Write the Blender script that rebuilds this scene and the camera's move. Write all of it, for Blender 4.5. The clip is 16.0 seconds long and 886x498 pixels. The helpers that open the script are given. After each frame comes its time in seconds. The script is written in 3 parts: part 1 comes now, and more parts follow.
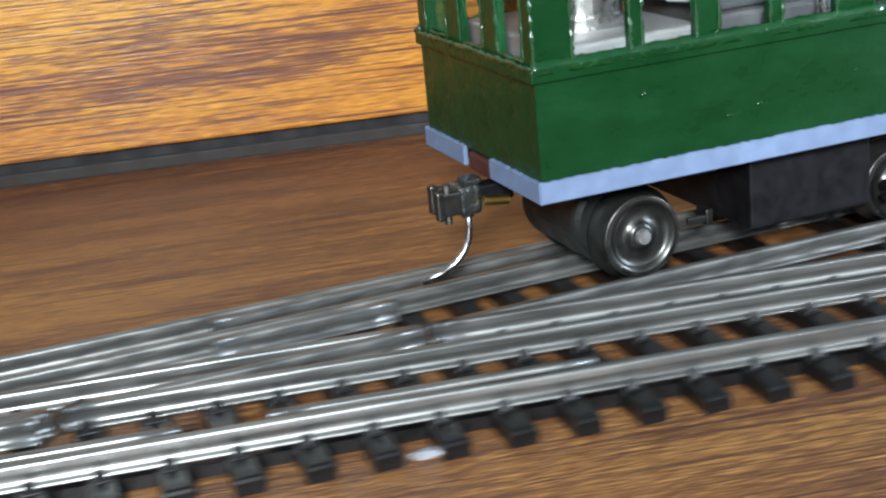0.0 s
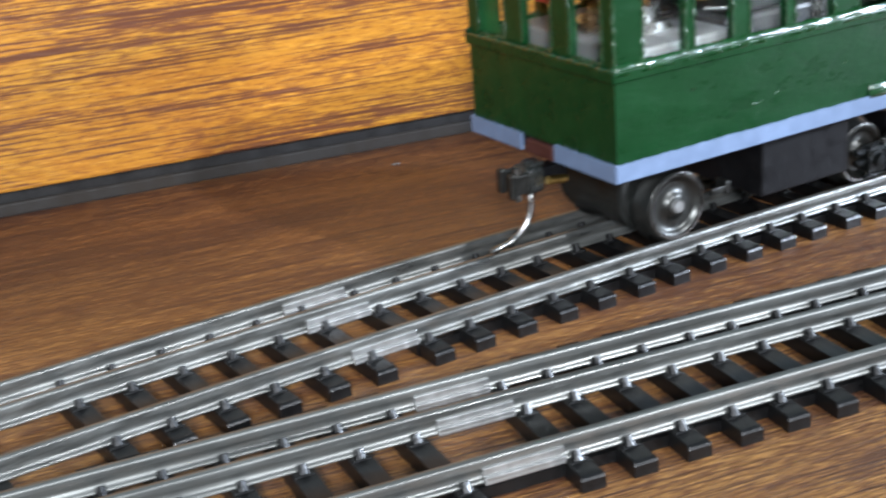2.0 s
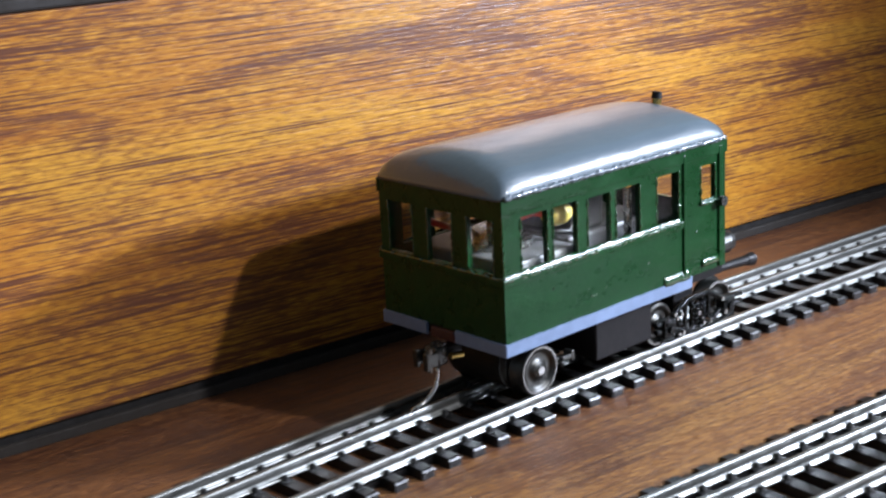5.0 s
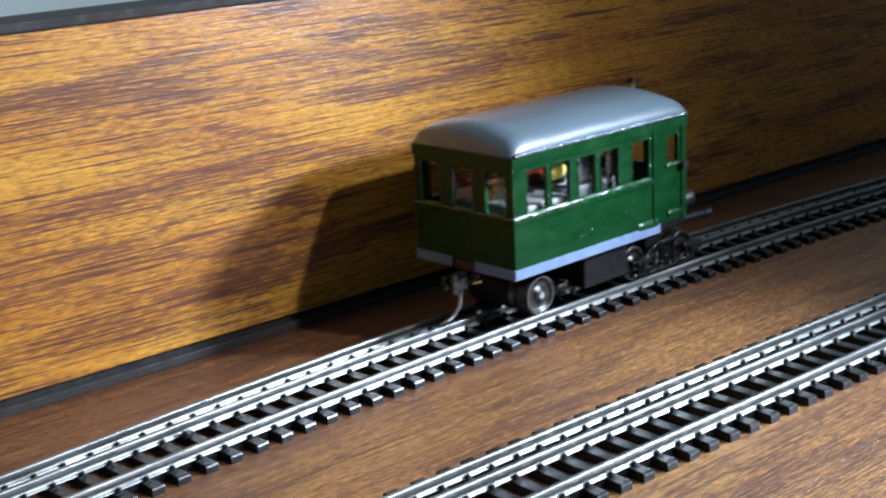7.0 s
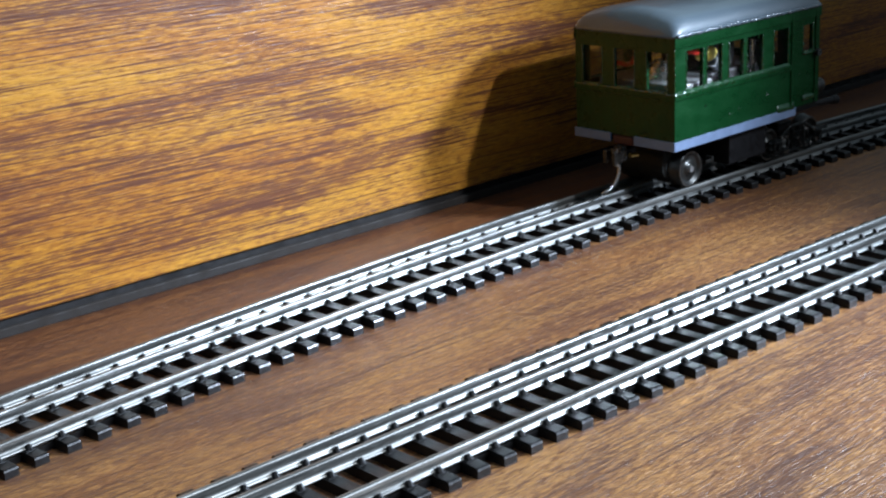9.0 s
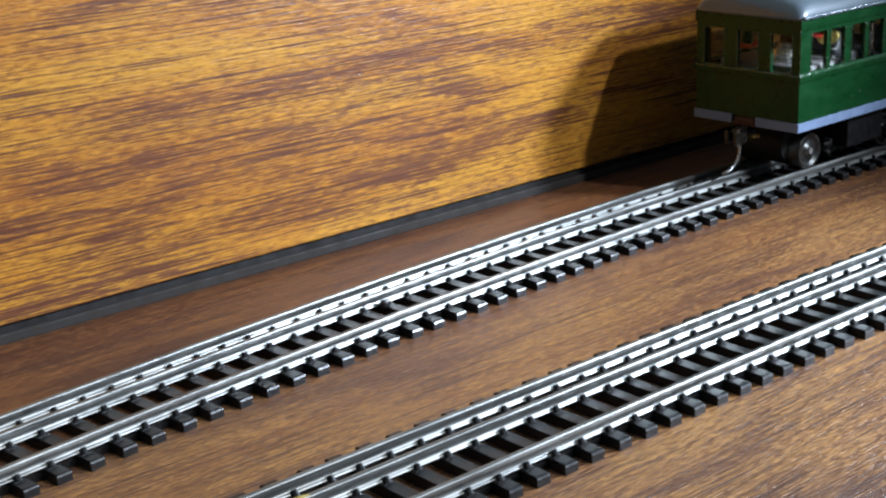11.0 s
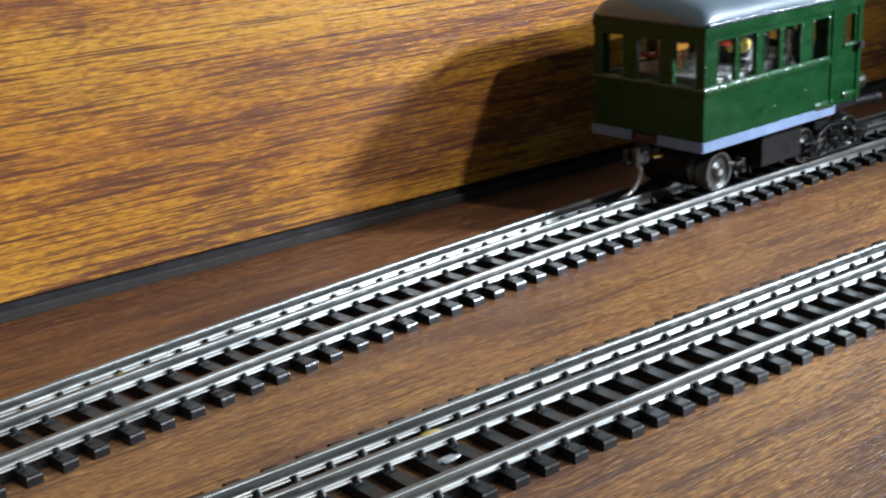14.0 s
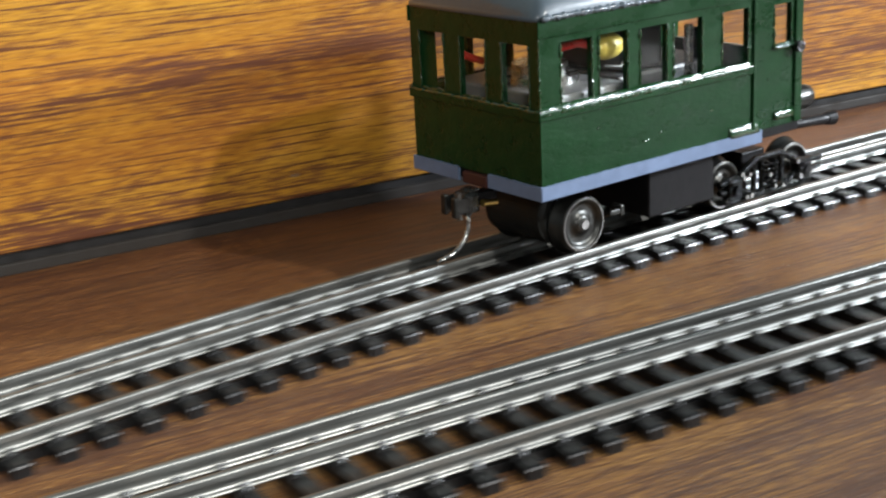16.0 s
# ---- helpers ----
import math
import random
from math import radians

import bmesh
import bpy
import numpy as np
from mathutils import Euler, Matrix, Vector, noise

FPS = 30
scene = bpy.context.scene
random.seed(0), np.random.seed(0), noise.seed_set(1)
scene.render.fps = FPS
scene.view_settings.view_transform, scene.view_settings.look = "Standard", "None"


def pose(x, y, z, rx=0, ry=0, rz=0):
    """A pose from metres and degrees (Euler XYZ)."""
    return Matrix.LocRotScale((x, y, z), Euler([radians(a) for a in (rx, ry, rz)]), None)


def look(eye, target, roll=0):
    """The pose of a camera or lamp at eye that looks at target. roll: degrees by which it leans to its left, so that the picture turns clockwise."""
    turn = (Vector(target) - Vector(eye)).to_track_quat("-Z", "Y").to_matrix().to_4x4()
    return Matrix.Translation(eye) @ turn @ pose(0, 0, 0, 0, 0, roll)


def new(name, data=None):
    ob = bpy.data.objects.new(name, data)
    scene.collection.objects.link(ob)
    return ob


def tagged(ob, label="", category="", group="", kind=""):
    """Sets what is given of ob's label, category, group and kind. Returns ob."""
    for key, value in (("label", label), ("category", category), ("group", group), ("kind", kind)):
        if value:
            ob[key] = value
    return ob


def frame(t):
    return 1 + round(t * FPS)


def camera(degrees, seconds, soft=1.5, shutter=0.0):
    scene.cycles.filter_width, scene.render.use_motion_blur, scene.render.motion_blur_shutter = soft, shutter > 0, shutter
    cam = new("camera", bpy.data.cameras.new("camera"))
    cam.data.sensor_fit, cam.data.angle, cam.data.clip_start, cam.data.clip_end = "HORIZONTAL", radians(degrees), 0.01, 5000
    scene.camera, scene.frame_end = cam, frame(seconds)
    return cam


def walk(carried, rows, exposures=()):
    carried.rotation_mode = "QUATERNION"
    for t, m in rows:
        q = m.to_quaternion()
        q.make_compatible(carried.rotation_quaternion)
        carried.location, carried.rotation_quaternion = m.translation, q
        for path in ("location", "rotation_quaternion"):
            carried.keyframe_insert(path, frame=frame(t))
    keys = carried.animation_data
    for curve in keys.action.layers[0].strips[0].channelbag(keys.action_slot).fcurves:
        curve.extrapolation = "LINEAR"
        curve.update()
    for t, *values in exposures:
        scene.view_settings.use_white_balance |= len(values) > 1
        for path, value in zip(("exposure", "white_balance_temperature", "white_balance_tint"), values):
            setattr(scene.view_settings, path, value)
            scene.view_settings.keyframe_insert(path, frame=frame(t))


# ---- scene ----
# All sizes of the model below are in millimetres; U turns them into metres.
U = 0.001

# fitted path: seconds, eye x y z (mm), yaw, pitch, roll (degrees)
CAMERA_ROWS = [
    (0, -51.07, -125.39, 57.73, 82.314, -18.030, -5.665),
    (0.5, -36.39, -126.52, 61.23, 79.369, -18.359, -4.705),
    (1, -28.58, -120.10, 65.98, 75.417, -19.561, -4.436),
    (1.5, -5.16, -117.82, 72.30, 71.317, -20.353, -4.747),
    (2, 6.86, -114.14, 71.80, 69.621, -20.909, -4.517),
    (2.5, 13.46, -112.75, 72.15, 68.121, -21.049, -4.503),
    (3, 28.21, -114.08, 75.34, 65.656, -20.276, -4.588),
    (3.5, 66.54, -113.05, 88.19, 61.663, -17.148, -5.001),
    (5.8, 123.21, -143.57, 100.78, 51.144, -15.694, -2.530),
    (6, 131.82, -149.35, 101.10, 50.939, -15.638, -2.663),
    (6.5, 137.58, -151.35, 104.14, 49.212, -15.527, -2.882),
    (7, 140.58, -154.39, 106.34, 48.429, -15.416, -2.907),
    (7.5, 136.42, -149.65, 104.14, 47.711, -15.969, -2.834),
    (8, 129.67, -144.70, 100.87, 47.575, -16.547, -2.738),
    (8.5, 124.43, -141.83, 98.46, 46.910, -17.325, -2.443),
    (9, 127.20, -148.29, 98.08, 47.507, -17.217, -2.771),
    (9.5, 120.00, -140.28, 97.70, 47.650, -17.647, -2.813),
    (9.7, 117.32, -141.65, 94.24, 48.604, -17.253, -3.207),
    (11.8, 100.68, -135.23, 97.25, 48.997, -17.627, -2.043),
    (12, 98.61, -132.82, 96.62, 48.533, -17.693, -1.914),
    (12.5, 95.18, -133.78, 98.11, 48.614, -18.110, -1.635),
    (13, 95.14, -135.78, 95.66, 49.369, -18.040, -1.825),
    (13.5, 94.56, -137.02, 94.44, 50.240, -18.106, -2.107),
    (14, 89.84, -136.92, 93.15, 50.312, -17.819, -2.029),
    (14.5, 88.88, -137.45, 93.11, 51.643, -18.252, -2.167),
    (15, 77.03, -130.00, 85.81, 51.985, -16.723, -2.283),
    (15.5, 66.25, -136.02, 80.82, 56.021, -17.150, -2.212),
    (16, 47.77, -129.60, 75.34, 60.053, -17.486, -2.881),
]
# seconds, distance of the railcar's rear end along the board (mm)
CAR_ROWS = [
    (0, -24.19), (0.5, 3.69), (1, 28.97), (1.5, 54.90), (2, 81.18), (2.5, 107.77), (3, 134.96), (3.5, 170.43), (5.8, 289.42), (6, 299.80), (6.5, 323.75), (7, 348.00), (7.5, 371.61), (8, 388.22), (8.5, 390.15), (9, 390.33), (9.5, 390.18), (9.7, 390.28), (11.8, 388.61), (12, 388.44), (12.5, 383.49), (13, 369.15), (13.5, 347.54), (14, 321.43), (14.5, 289.09), (15, 250.35), (15.5, 209.88), (16, 162.67),
]


def aim(x, y, z, yaw, pitch, roll):
    ahead = Vector((math.cos(radians(yaw)) * math.cos(radians(pitch)), math.sin(radians(yaw)) * math.cos(radians(pitch)), math.sin(radians(pitch))))
    eye = Vector((x, y, z)) * U
    return look(eye, eye + ahead, roll)


cam = camera(33.97, 16.0, soft=2.2, shutter=0.65)
walk(cam, [(t, aim(*row)) for t, *row in CAMERA_ROWS],
     exposures=[(0.0, 0.50, 6250, 10), (2.0, 0.44, 6200, 11), (3.5, 0.27, 6250, 16), (5.8, 0.05, 6350, 14), (7.0, 0.0, 5950, 10),
                (9.7, -0.02, 5950, 10), (12.0, -0.08, 6350, 10), (14.5, -0.05, 6550, 10), (16.0, 0.05, 6950, 10)])

# ---- light ----
world = bpy.data.worlds.new("room")
world.use_nodes = True
world.node_tree.nodes["Background"].inputs[0].default_value = (0.72, 0.88, 1.0, 1)
world.node_tree.nodes["Background"].inputs[1].default_value = 0.165
scene.world = world


def lamp(name, kind, eye, target, power, colour, **more):
    data = bpy.data.lights.new(name, kind)
    data.energy, data.color = power, colour
    for key, value in more.items():
        if key == "size":
            if kind == "AREA":
                data.size = value
            else:
                data.shadow_soft_size = value
        elif key == "cone":
            data.spot_size = radians(value)
        elif key == "blend":
            data.spot_blend = value
    ob = new(name, data)
    ob.matrix_world = look(Vector(eye) * U, Vector(target) * U)
    return ob


# a low lamp beyond the railcar's stopping place, a distant lamp in the room, and one over the turnout
lamp("desk_lamp_light", "SPOT", (520, -140, 150), (205, 95, 10), 10.5, (0.86, 0.97, 1.12), size=0.016, cone=60, blend=0.9)
lamp("room_lamp_light", "SPOT", (1310, -2400, 1800), (228, 80, 15), 235, (0.95, 0.97, 0.99), size=0.06, cone=8.0, blend=0.45)
lamp("turnout_lamp_light", "SPOT", (-130, -470, 220), (-32, 60, 8), 16.5, (0.93, 0.97, 1.0), size=0.04, cone=42, blend=0.9)


# ---- materials ----
class Mat:
    def __init__(self, name):
        self.m = bpy.data.materials.new(name)
        self.m.use_nodes = True
        self.t = self.m.node_tree
        self.b = self.t.nodes["Principled BSDF"]

    def node(self, kind, **values):
        n = self.t.nodes.new(kind)
        for key, value in values.items():
            n.inputs[key.replace("_", " ")].default_value = value
        return n

    def link(self, a, b):
        self.t.links.new(a, b)

    def coords(self, scale, turn=(0, 0, 0), source="Object"):
        c = self.t.nodes.new("ShaderNodeTexCoord")
        m = self.t.nodes.new("ShaderNodeMapping")
        m.inputs["Scale"].default_value, m.inputs["Rotation"].default_value = scale, turn
        self.link(c.outputs[source], m.inputs["Vector"])
        return m.outputs["Vector"]

    def noise(self, scale, detail=4.0, rough=0.55, stretch=(1, 1, 1), turn=(0, 0, 0), distort=0.0):
        n = self.node("ShaderNodeTexNoise", Scale=scale, Detail=detail, Roughness=rough, Distortion=distort)
        self.link(self.coords(stretch, turn), n.inputs["Vector"])
        return n.outputs[0]

    def ramp(self, fac, *stops):
        r = self.t.nodes.new("ShaderNodeValToRGB")
        e = r.color_ramp.elements
        while len(e) < len(stops):
            e.new(0.5)
        for k, (at, colour) in zip(e, stops):
            k.position = at
            k.color = (*colour, 1) if len(colour) == 3 else (colour[0],) * 3 + (1,)
        self.link(fac, r.inputs[0])
        return r.outputs[0]

    def mix(self, fac, a, b, how="MIX"):
        n = self.t.nodes.new("ShaderNodeMix")
        n.data_type, n.blend_type = "RGBA", how
        for value, socket in ((fac, n.inputs[0]), (a, n.inputs[6]), (b, n.inputs[7])):
            if isinstance(value, (int, float)):
                socket.default_value = value
            elif isinstance(value, tuple):
                socket.default_value = (*value, 1)
            else:
                self.link(value, socket)
        return n.outputs[2]

    def colour(self, value):
        if isinstance(value, tuple):
            self.b.inputs["Base Color"].default_value = (*value, 1)
        else:
            self.link(value, self.b.inputs["Base Color"])
        return self

    def gloss(self, rough, metal=0.0, coat=0.0, coat_rough=0.1, specular=0.5):
        if isinstance(rough, (int, float)):
            self.b.inputs["Roughness"].default_value = rough
        else:
            self.link(rough, self.b.inputs["Roughness"])
        self.b.inputs["Metallic"].default_value = metal
        self.b.inputs["Coat Weight"].default_value = coat
        self.b.inputs["Coat Roughness"].default_value = coat_rough
        self.b.inputs["Specular IOR Level"].default_value = specular
        return self

    def bump(self, height, strength=0.3, distance=0.0002):
        n = self.node("ShaderNodeBump", Strength=strength, Distance=distance)
        self.link(height, n.inputs["Height"])
        self.link(n.outputs[0], self.b.inputs["Normal"])
        self.link(n.outputs[0], self.b.inputs["Coat Normal"])
        return self


def wood(name, upright, ground, gold, brown, line, tilt, rough, coat, grain):
    """Veneer: slow gold and brown bands, long dark pores, and patches where short dark dashes crowd together."""
    w = Mat(name)
    turn = (0, tilt, 0) if upright else (0, 0, tilt)
    size = 1.0 if upright else 1.15
    bands = w.noise(60, 4, 0.6, (0.16, 1, 1), turn, 0.5)
    patch = w.noise(95, 5, 0.66, (0.15, 1, 1), turn, 0.6)
    burl = w.noise(40, 4, 0.6, (0.4, 1, 1), turn, 0.5)
    lines = w.noise(2300 * size, 2, 0.45, (0.012, 1, 1), turn, 0.10)
    pores = w.noise(2700 * size, 2, 0.5, (0.030 if upright else 0.06, 1, 1), turn, 0.15)
    dashes = w.noise(3200 * size, 2, 0.6, (0.08 if upright else 0.14, 1, 1), turn)
    fleck = w.noise(2000 * size, 3, 0.65, (0.15 if upright else 0.20, 1, 1), turn)
    base = w.ramp(bands, (0.30, brown), (0.46, ground), (0.64, gold))
    base = w.mix(w.ramp(fleck, (0.52, (0,)), (0.68, (grain,))), base, tuple(min(1, v * 1.45) for v in gold))
    base = w.mix(w.ramp(fleck, (0.34, (grain,)), (0.50, (0,))), base, brown)
    # the pores crowd where the patch noise is high
    crowd = w.ramp(patch, (0.44, (0,)), (0.64, (0.16,)))
    mottle = w.ramp(burl, (0.48, (0,)), (0.64, (0.10,)))
    base = w.mix(w.ramp(w.mix(1.0, dashes, crowd, "SUBTRACT"), (0.30, (0.75,)), (0.44, (0,))), base, line)
    base = w.mix(w.ramp(w.mix(1.0, fleck, mottle, "SUBTRACT"), (0.30, (0.5,)), (0.44, (0,))), base, line)
    base = w.mix(w.ramp(w.mix(1.0, pores, crowd, "SUBTRACT"), (0.31, (0.9,)), (0.38, (0,))), base, line)
    base = w.mix(w.ramp(w.mix(1.0, lines, w.mix(0.5, crowd, (0, 0, 0)), "SUBTRACT"), (0.375, (0.95,)), (0.43, (0,))), base, tuple(v * 0.8 for v in line))
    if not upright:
        # a darker, redder band runs along the back of the board, its edge wandering
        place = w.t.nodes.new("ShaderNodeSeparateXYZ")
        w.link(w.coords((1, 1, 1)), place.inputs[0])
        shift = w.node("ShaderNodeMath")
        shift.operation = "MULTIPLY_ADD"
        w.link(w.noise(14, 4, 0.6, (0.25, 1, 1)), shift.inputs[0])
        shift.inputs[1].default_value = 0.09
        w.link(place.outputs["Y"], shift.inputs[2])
        back_band = w.ramp(shift.outputs[0], (0.097, (0,)), (0.130, (0.9,)))
        base = w.mix(back_band, base, w.mix(1.0, base, (0.54, 0.43, 0.43), "MULTIPLY"))
    w.colour(base).gloss(w.ramp(fleck, (0.3, (rough * 0.8,)), (0.7, (rough * 1.25,))), 0, coat, 0.2)
    w.b.inputs["Specular IOR Level"].default_value = 0.33 if upright else 0.9
    return w.bump(w.mix(0.5, pores, fleck), 0.5 if upright else 0.9, 0.0003 if upright else 0.0004).m


WALL_WOOD = wood("wall_wood", True, (0.39, 0.155, 0.016), (0.47, 0.225, 0.024), (0.27, 0.092, 0.016), (0.12, 0.041, 0.020), radians(1.8), 0.36, 0.10, 0.5)
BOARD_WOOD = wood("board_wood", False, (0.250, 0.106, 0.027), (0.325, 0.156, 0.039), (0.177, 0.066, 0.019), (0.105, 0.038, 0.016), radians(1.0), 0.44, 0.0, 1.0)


def plain(name, colour, rough, metal=0.0, coat=0.0, vary=0.25, scale=300, bump=0.1, depth=0.0001, stretch=(1, 1, 1)):
    m = Mat(name)
    n = m.noise(scale, 4, 0.6, stretch)
    big = m.noise(scale * 0.12, 3, 0.5)
    c = m.mix(m.ramp(n, (0.3, (0,)), (0.7, (1,))), tuple(v * (1 - vary) for v in colour), tuple(min(1, v * (1 + vary)) for v in colour))
    c = m.mix(m.ramp(big, (0.35, (0.35,)), (0.65, (0,))), c, tuple(v * 0.6 for v in colour))
    m.colour(c)
    m.gloss(m.ramp(n, (0.3, (max(0.02, rough * 0.75),)), (0.7, (min(1, rough * 1.3),))), metal, coat)
    return m.bump(n, bump, depth).m


GREEN = plain("green_enamel", (0.0035, 0.036, 0.009), 0.30, 0, 0.0, 0.22, 260, 0.6, 0.0004, (0.5, 1, 1))
GREEN.node_tree.nodes["Principled BSDF"].inputs["Specular IOR Level"].default_value = 0.25
GLOSS_GREEN = plain("wet_green_enamel", (0.004, 0.046, 0.010), 0.20, 0, 1.0, 0.2, 900, 0.4, 0.0003)
GLOSS_GREY = plain("wet_grey_paint", (0.09, 0.12, 0.145), 0.2, 0, 1.0, 0.12, 400, 0.5, 0.0004)
GREY_ROOF = plain("grey_roof_paint", (0.085, 0.115, 0.138), 0.38, 0, 0.8, 0.10, 110, 0.7, 0.0005, (0.35, 1, 1))
BLUE_STRIPE = plain("blue_grey_paint", (0.155, 0.215, 0.34), 0.5, 0, 0, 0.12, 500, 0.2)
BLACK = plain("black_paint", (0.005, 0.005, 0.006), 0.5, 0, 0.0, 0.3, 500, 0.3)
GLOSS_BLACK = plain("oily_black", (0.02, 0.023, 0.022), 0.25, 0, 0.4, 0.3, 1400, 0.9, 0.0003)
OILY_FRAME = plain("oily_frame_paint", (0.005, 0.006, 0.006), 0.20, 0, 0.0, 0.3, 1400, 0.9, 0.0005)
DRUM = plain("dark_gearbox_casting", (0.012, 0.013, 0.012), 0.5)
RUST = plain("red_brown_primer", (0.06, 0.016, 0.012), 0.6)
GUNMETAL = plain("gunmetal", (0.065, 0.066, 0.062), 0.34, 0.85, 0, 0.35, 500, 0.3)
STEEL = plain("steel", (0.52, 0.52, 0.50), 0.26, 1.0, 0, 0.15, 600, 0.15)
for paint in (GLOSS_GREEN, GLOSS_GREY, GREY_ROOF):
    paint.node_tree.nodes["Principled BSDF"].inputs["Coat Roughness"].default_value = 0.17
WORN_STEEL = plain("worn_steel", (0.26, 0.26, 0.25), 0.3, 1.0, 0, 0.2, 600, 0.2)
RAIL = plain("nickel_silver_rail", (0.25, 0.255, 0.242), 0.34, 0.8, 0, 0.45, 900, 0.6, 0.0001, (0.05, 1, 1))
JOINER = plain("bright_joiner", (0.45, 0.45, 0.44), 0.40, 0.8, 0, 0.2, 700, 0.3)
SLEEPER = plain("black_plastic_sleeper", (0.0045, 0.0045, 0.0048), 0.36, 0, 0.1, 0.35, 900, 0.6, 0.00012, (1, 0.15, 1))
SLEEPER.node_tree.nodes["Principled BSDF"].inputs["Specular IOR Level"].default_value = 0.4
for paint in (BLACK, OILY_FRAME, DRUM):
    paint.node_tree.nodes["Principled BSDF"].inputs["Specular IOR Level"].default_value = 0.22
BRASS = plain("brass", (0.55, 0.38, 0.12), 0.3, 1.0)
TRIM = plain("dark_edge_strip", (0.018, 0.014, 0.011), 0.85, 0, 0, 0.35, 300, 0.4, 0.0003)
GAP = plain("gap_shade_black", (0.006, 0.005, 0.005), 0.8)
GLOW_WALL = plain("self_lit_pale_blue_wall", (0.50, 0.60, 0.62), 0.8, 0, 0, 0.04, 20, 0.05)
# emission added so the poorly lit wall stays pale; it is no lamp
GLOW_WALL.node_tree.nodes["Principled BSDF"].inputs["Emission Color"].default_value = (0.40, 0.50, 0.52, 1)
GLOW_WALL.node_tree.nodes["Principled BSDF"].inputs["Emission Strength"].default_value = 0.6
WHITE = plain("off_white_styrene", (0.17, 0.175, 0.175), 0.5, 0, 0, 0.1)
YELLOW = plain("yellow_tape", (0.65, 0.50, 0.10), 0.4)
RED = plain("red_wire", (0.55, 0.03, 0.02), 0.35)
DARK_GREY = plain("dark_grey_plastic", (0.05, 0.052, 0.055), 0.45)
MUSTARD = plain("dry_glue", (0.35, 0.26, 0.05), 0.5)
CLEAR_GLUE = plain("clear_glue", (0.30, 0.31, 0.33), 0.12)


def glass():
    m = Mat("window_glazing")
    m.colour((0.95, 0.97, 0.96)).gloss(0.04)
    m.b.inputs["Transmission Weight"].default_value = 1.0
    m.b.inputs["IOR"].default_value = 1.15
    return m.m


GLASS = glass()


# ---- building helpers ----
def finish(bm, smooth=False):
    bmesh.ops.transform(bm, matrix=Matrix.Diagonal((U, U, U, 1)), verts=bm.verts)
    bmesh.ops.recalc_face_normals(bm, faces=bm.faces)
    mesh = bpy.data.meshes.new("mesh")
    for f in bm.faces:
        f.smooth = smooth
    bm.to_mesh(mesh)
    bm.free()
    return mesh


def part(name, bm, material, parent=None, label="", smooth=False, at=None):
    mesh = bm if isinstance(bm, bpy.types.Mesh) else finish(bm, smooth)
    if not mesh.materials:
        mesh.materials.append(material)
    ob = new(name, mesh)
    if parent is not None:
        ob.parent = parent
    if at is not None:
        ob.matrix_basis = at
    return tagged(ob, label)


def thing(name, label, category, group="", kind="", at=None):
    ob = new(name)
    ob.empty_display_size = 0.005
    if at is not None:
        ob.matrix_basis = at
    return tagged(ob, label, category, group, kind)


def box(bm, x0, y0, z0, x1, y1, z1, bevel=0.0, turn=None):
    made = bmesh.ops.create_cube(bm, size=1.0)["verts"]
    m = Matrix.Translation(((x0 + x1) / 2, (y0 + y1) / 2, (z0 + z1) / 2)) @ Matrix.Diagonal((abs(x1 - x0), abs(y1 - y0), abs(z1 - z0), 1))
    bmesh.ops.transform(bm, matrix=m if turn is None else turn @ m, verts=made)
    if bevel:
        edges = list({e for v in made for e in v.link_edges})
        bmesh.ops.bevel(bm, geom=edges, offset=bevel, segments=2, profile=0.5, affect="EDGES")
    return bm


def rod(bm, a, b, r0, r1=None, n=20, caps=True):
    a, b = Vector(a), Vector(b)
    way = b - a
    m = Matrix.Translation((a + b) / 2) @ way.to_track_quat("Z", "Y").to_matrix().to_4x4()
    bmesh.ops.create_cone(bm, cap_ends=caps, segments=n, radius1=r0, radius2=r0 if r1 is None else r1, depth=way.length, matrix=m)
    return bm


def lathe(bm, profile, n=40, at=(0, 0, 0)):
    """A round body about the y axis: rows of (y, radius)."""
    rings = []
    for y, r in profile:
        rings.append([bm.verts.new((at[0] + r * math.cos(2 * math.pi * k / n), at[1] + y, at[2] + r * math.sin(2 * math.pi * k / n))) for k in range(n)])
    for a, b in zip(rings, rings[1:]):
        for k in range(n):
            bm.faces.new((a[k], a[(k + 1) % n], b[(k + 1) % n], b[k]))
    bm.faces.new(rings[0])
    bm.faces.new(rings[-1])
    return bm


def tube(bm, points, r, n=8):
    pts = [Vector(p) for p in points]
    rings = []
    for i, p in enumerate(pts):
        way = (pts[min(i + 1, len(pts) - 1)] - pts[max(i - 1, 0)]).normalized()
        side = way.orthogonal().normalized() if i == 0 else (side - way * side.dot(way)).normalized()
        up = way.cross(side)
        rings.append([bm.verts.new(p + r * (math.cos(2 * math.pi * k / n) * side + math.sin(2 * math.pi * k / n) * up)) for k in range(n)])
    for a, b in zip(rings, rings[1:]):
        for k in range(n):
            bm.faces.new((a[k], a[(k + 1) % n], b[(k + 1) % n], b[k]))
    bm.faces.new(rings[0])
    bm.faces.new(rings[-1])
    return bm


# ---- the plan ----
GAUGE_NARROW, GAUGE_WIDE = 11.2, 17.3
RAIL_TOP = 4.5
WALL_Y, WALL_SLOPE, WALL_TOP = 112.02, -0.01051, 76.1


def plain_a(x):
    d = x - 300
    return 44.439 + 0.05729 * x + -2.9920e-04 * d**2 + -1.0381e-07 * d**3


def near_b(x):
    d = x - 200
    return -7.5614e-05 * d**2


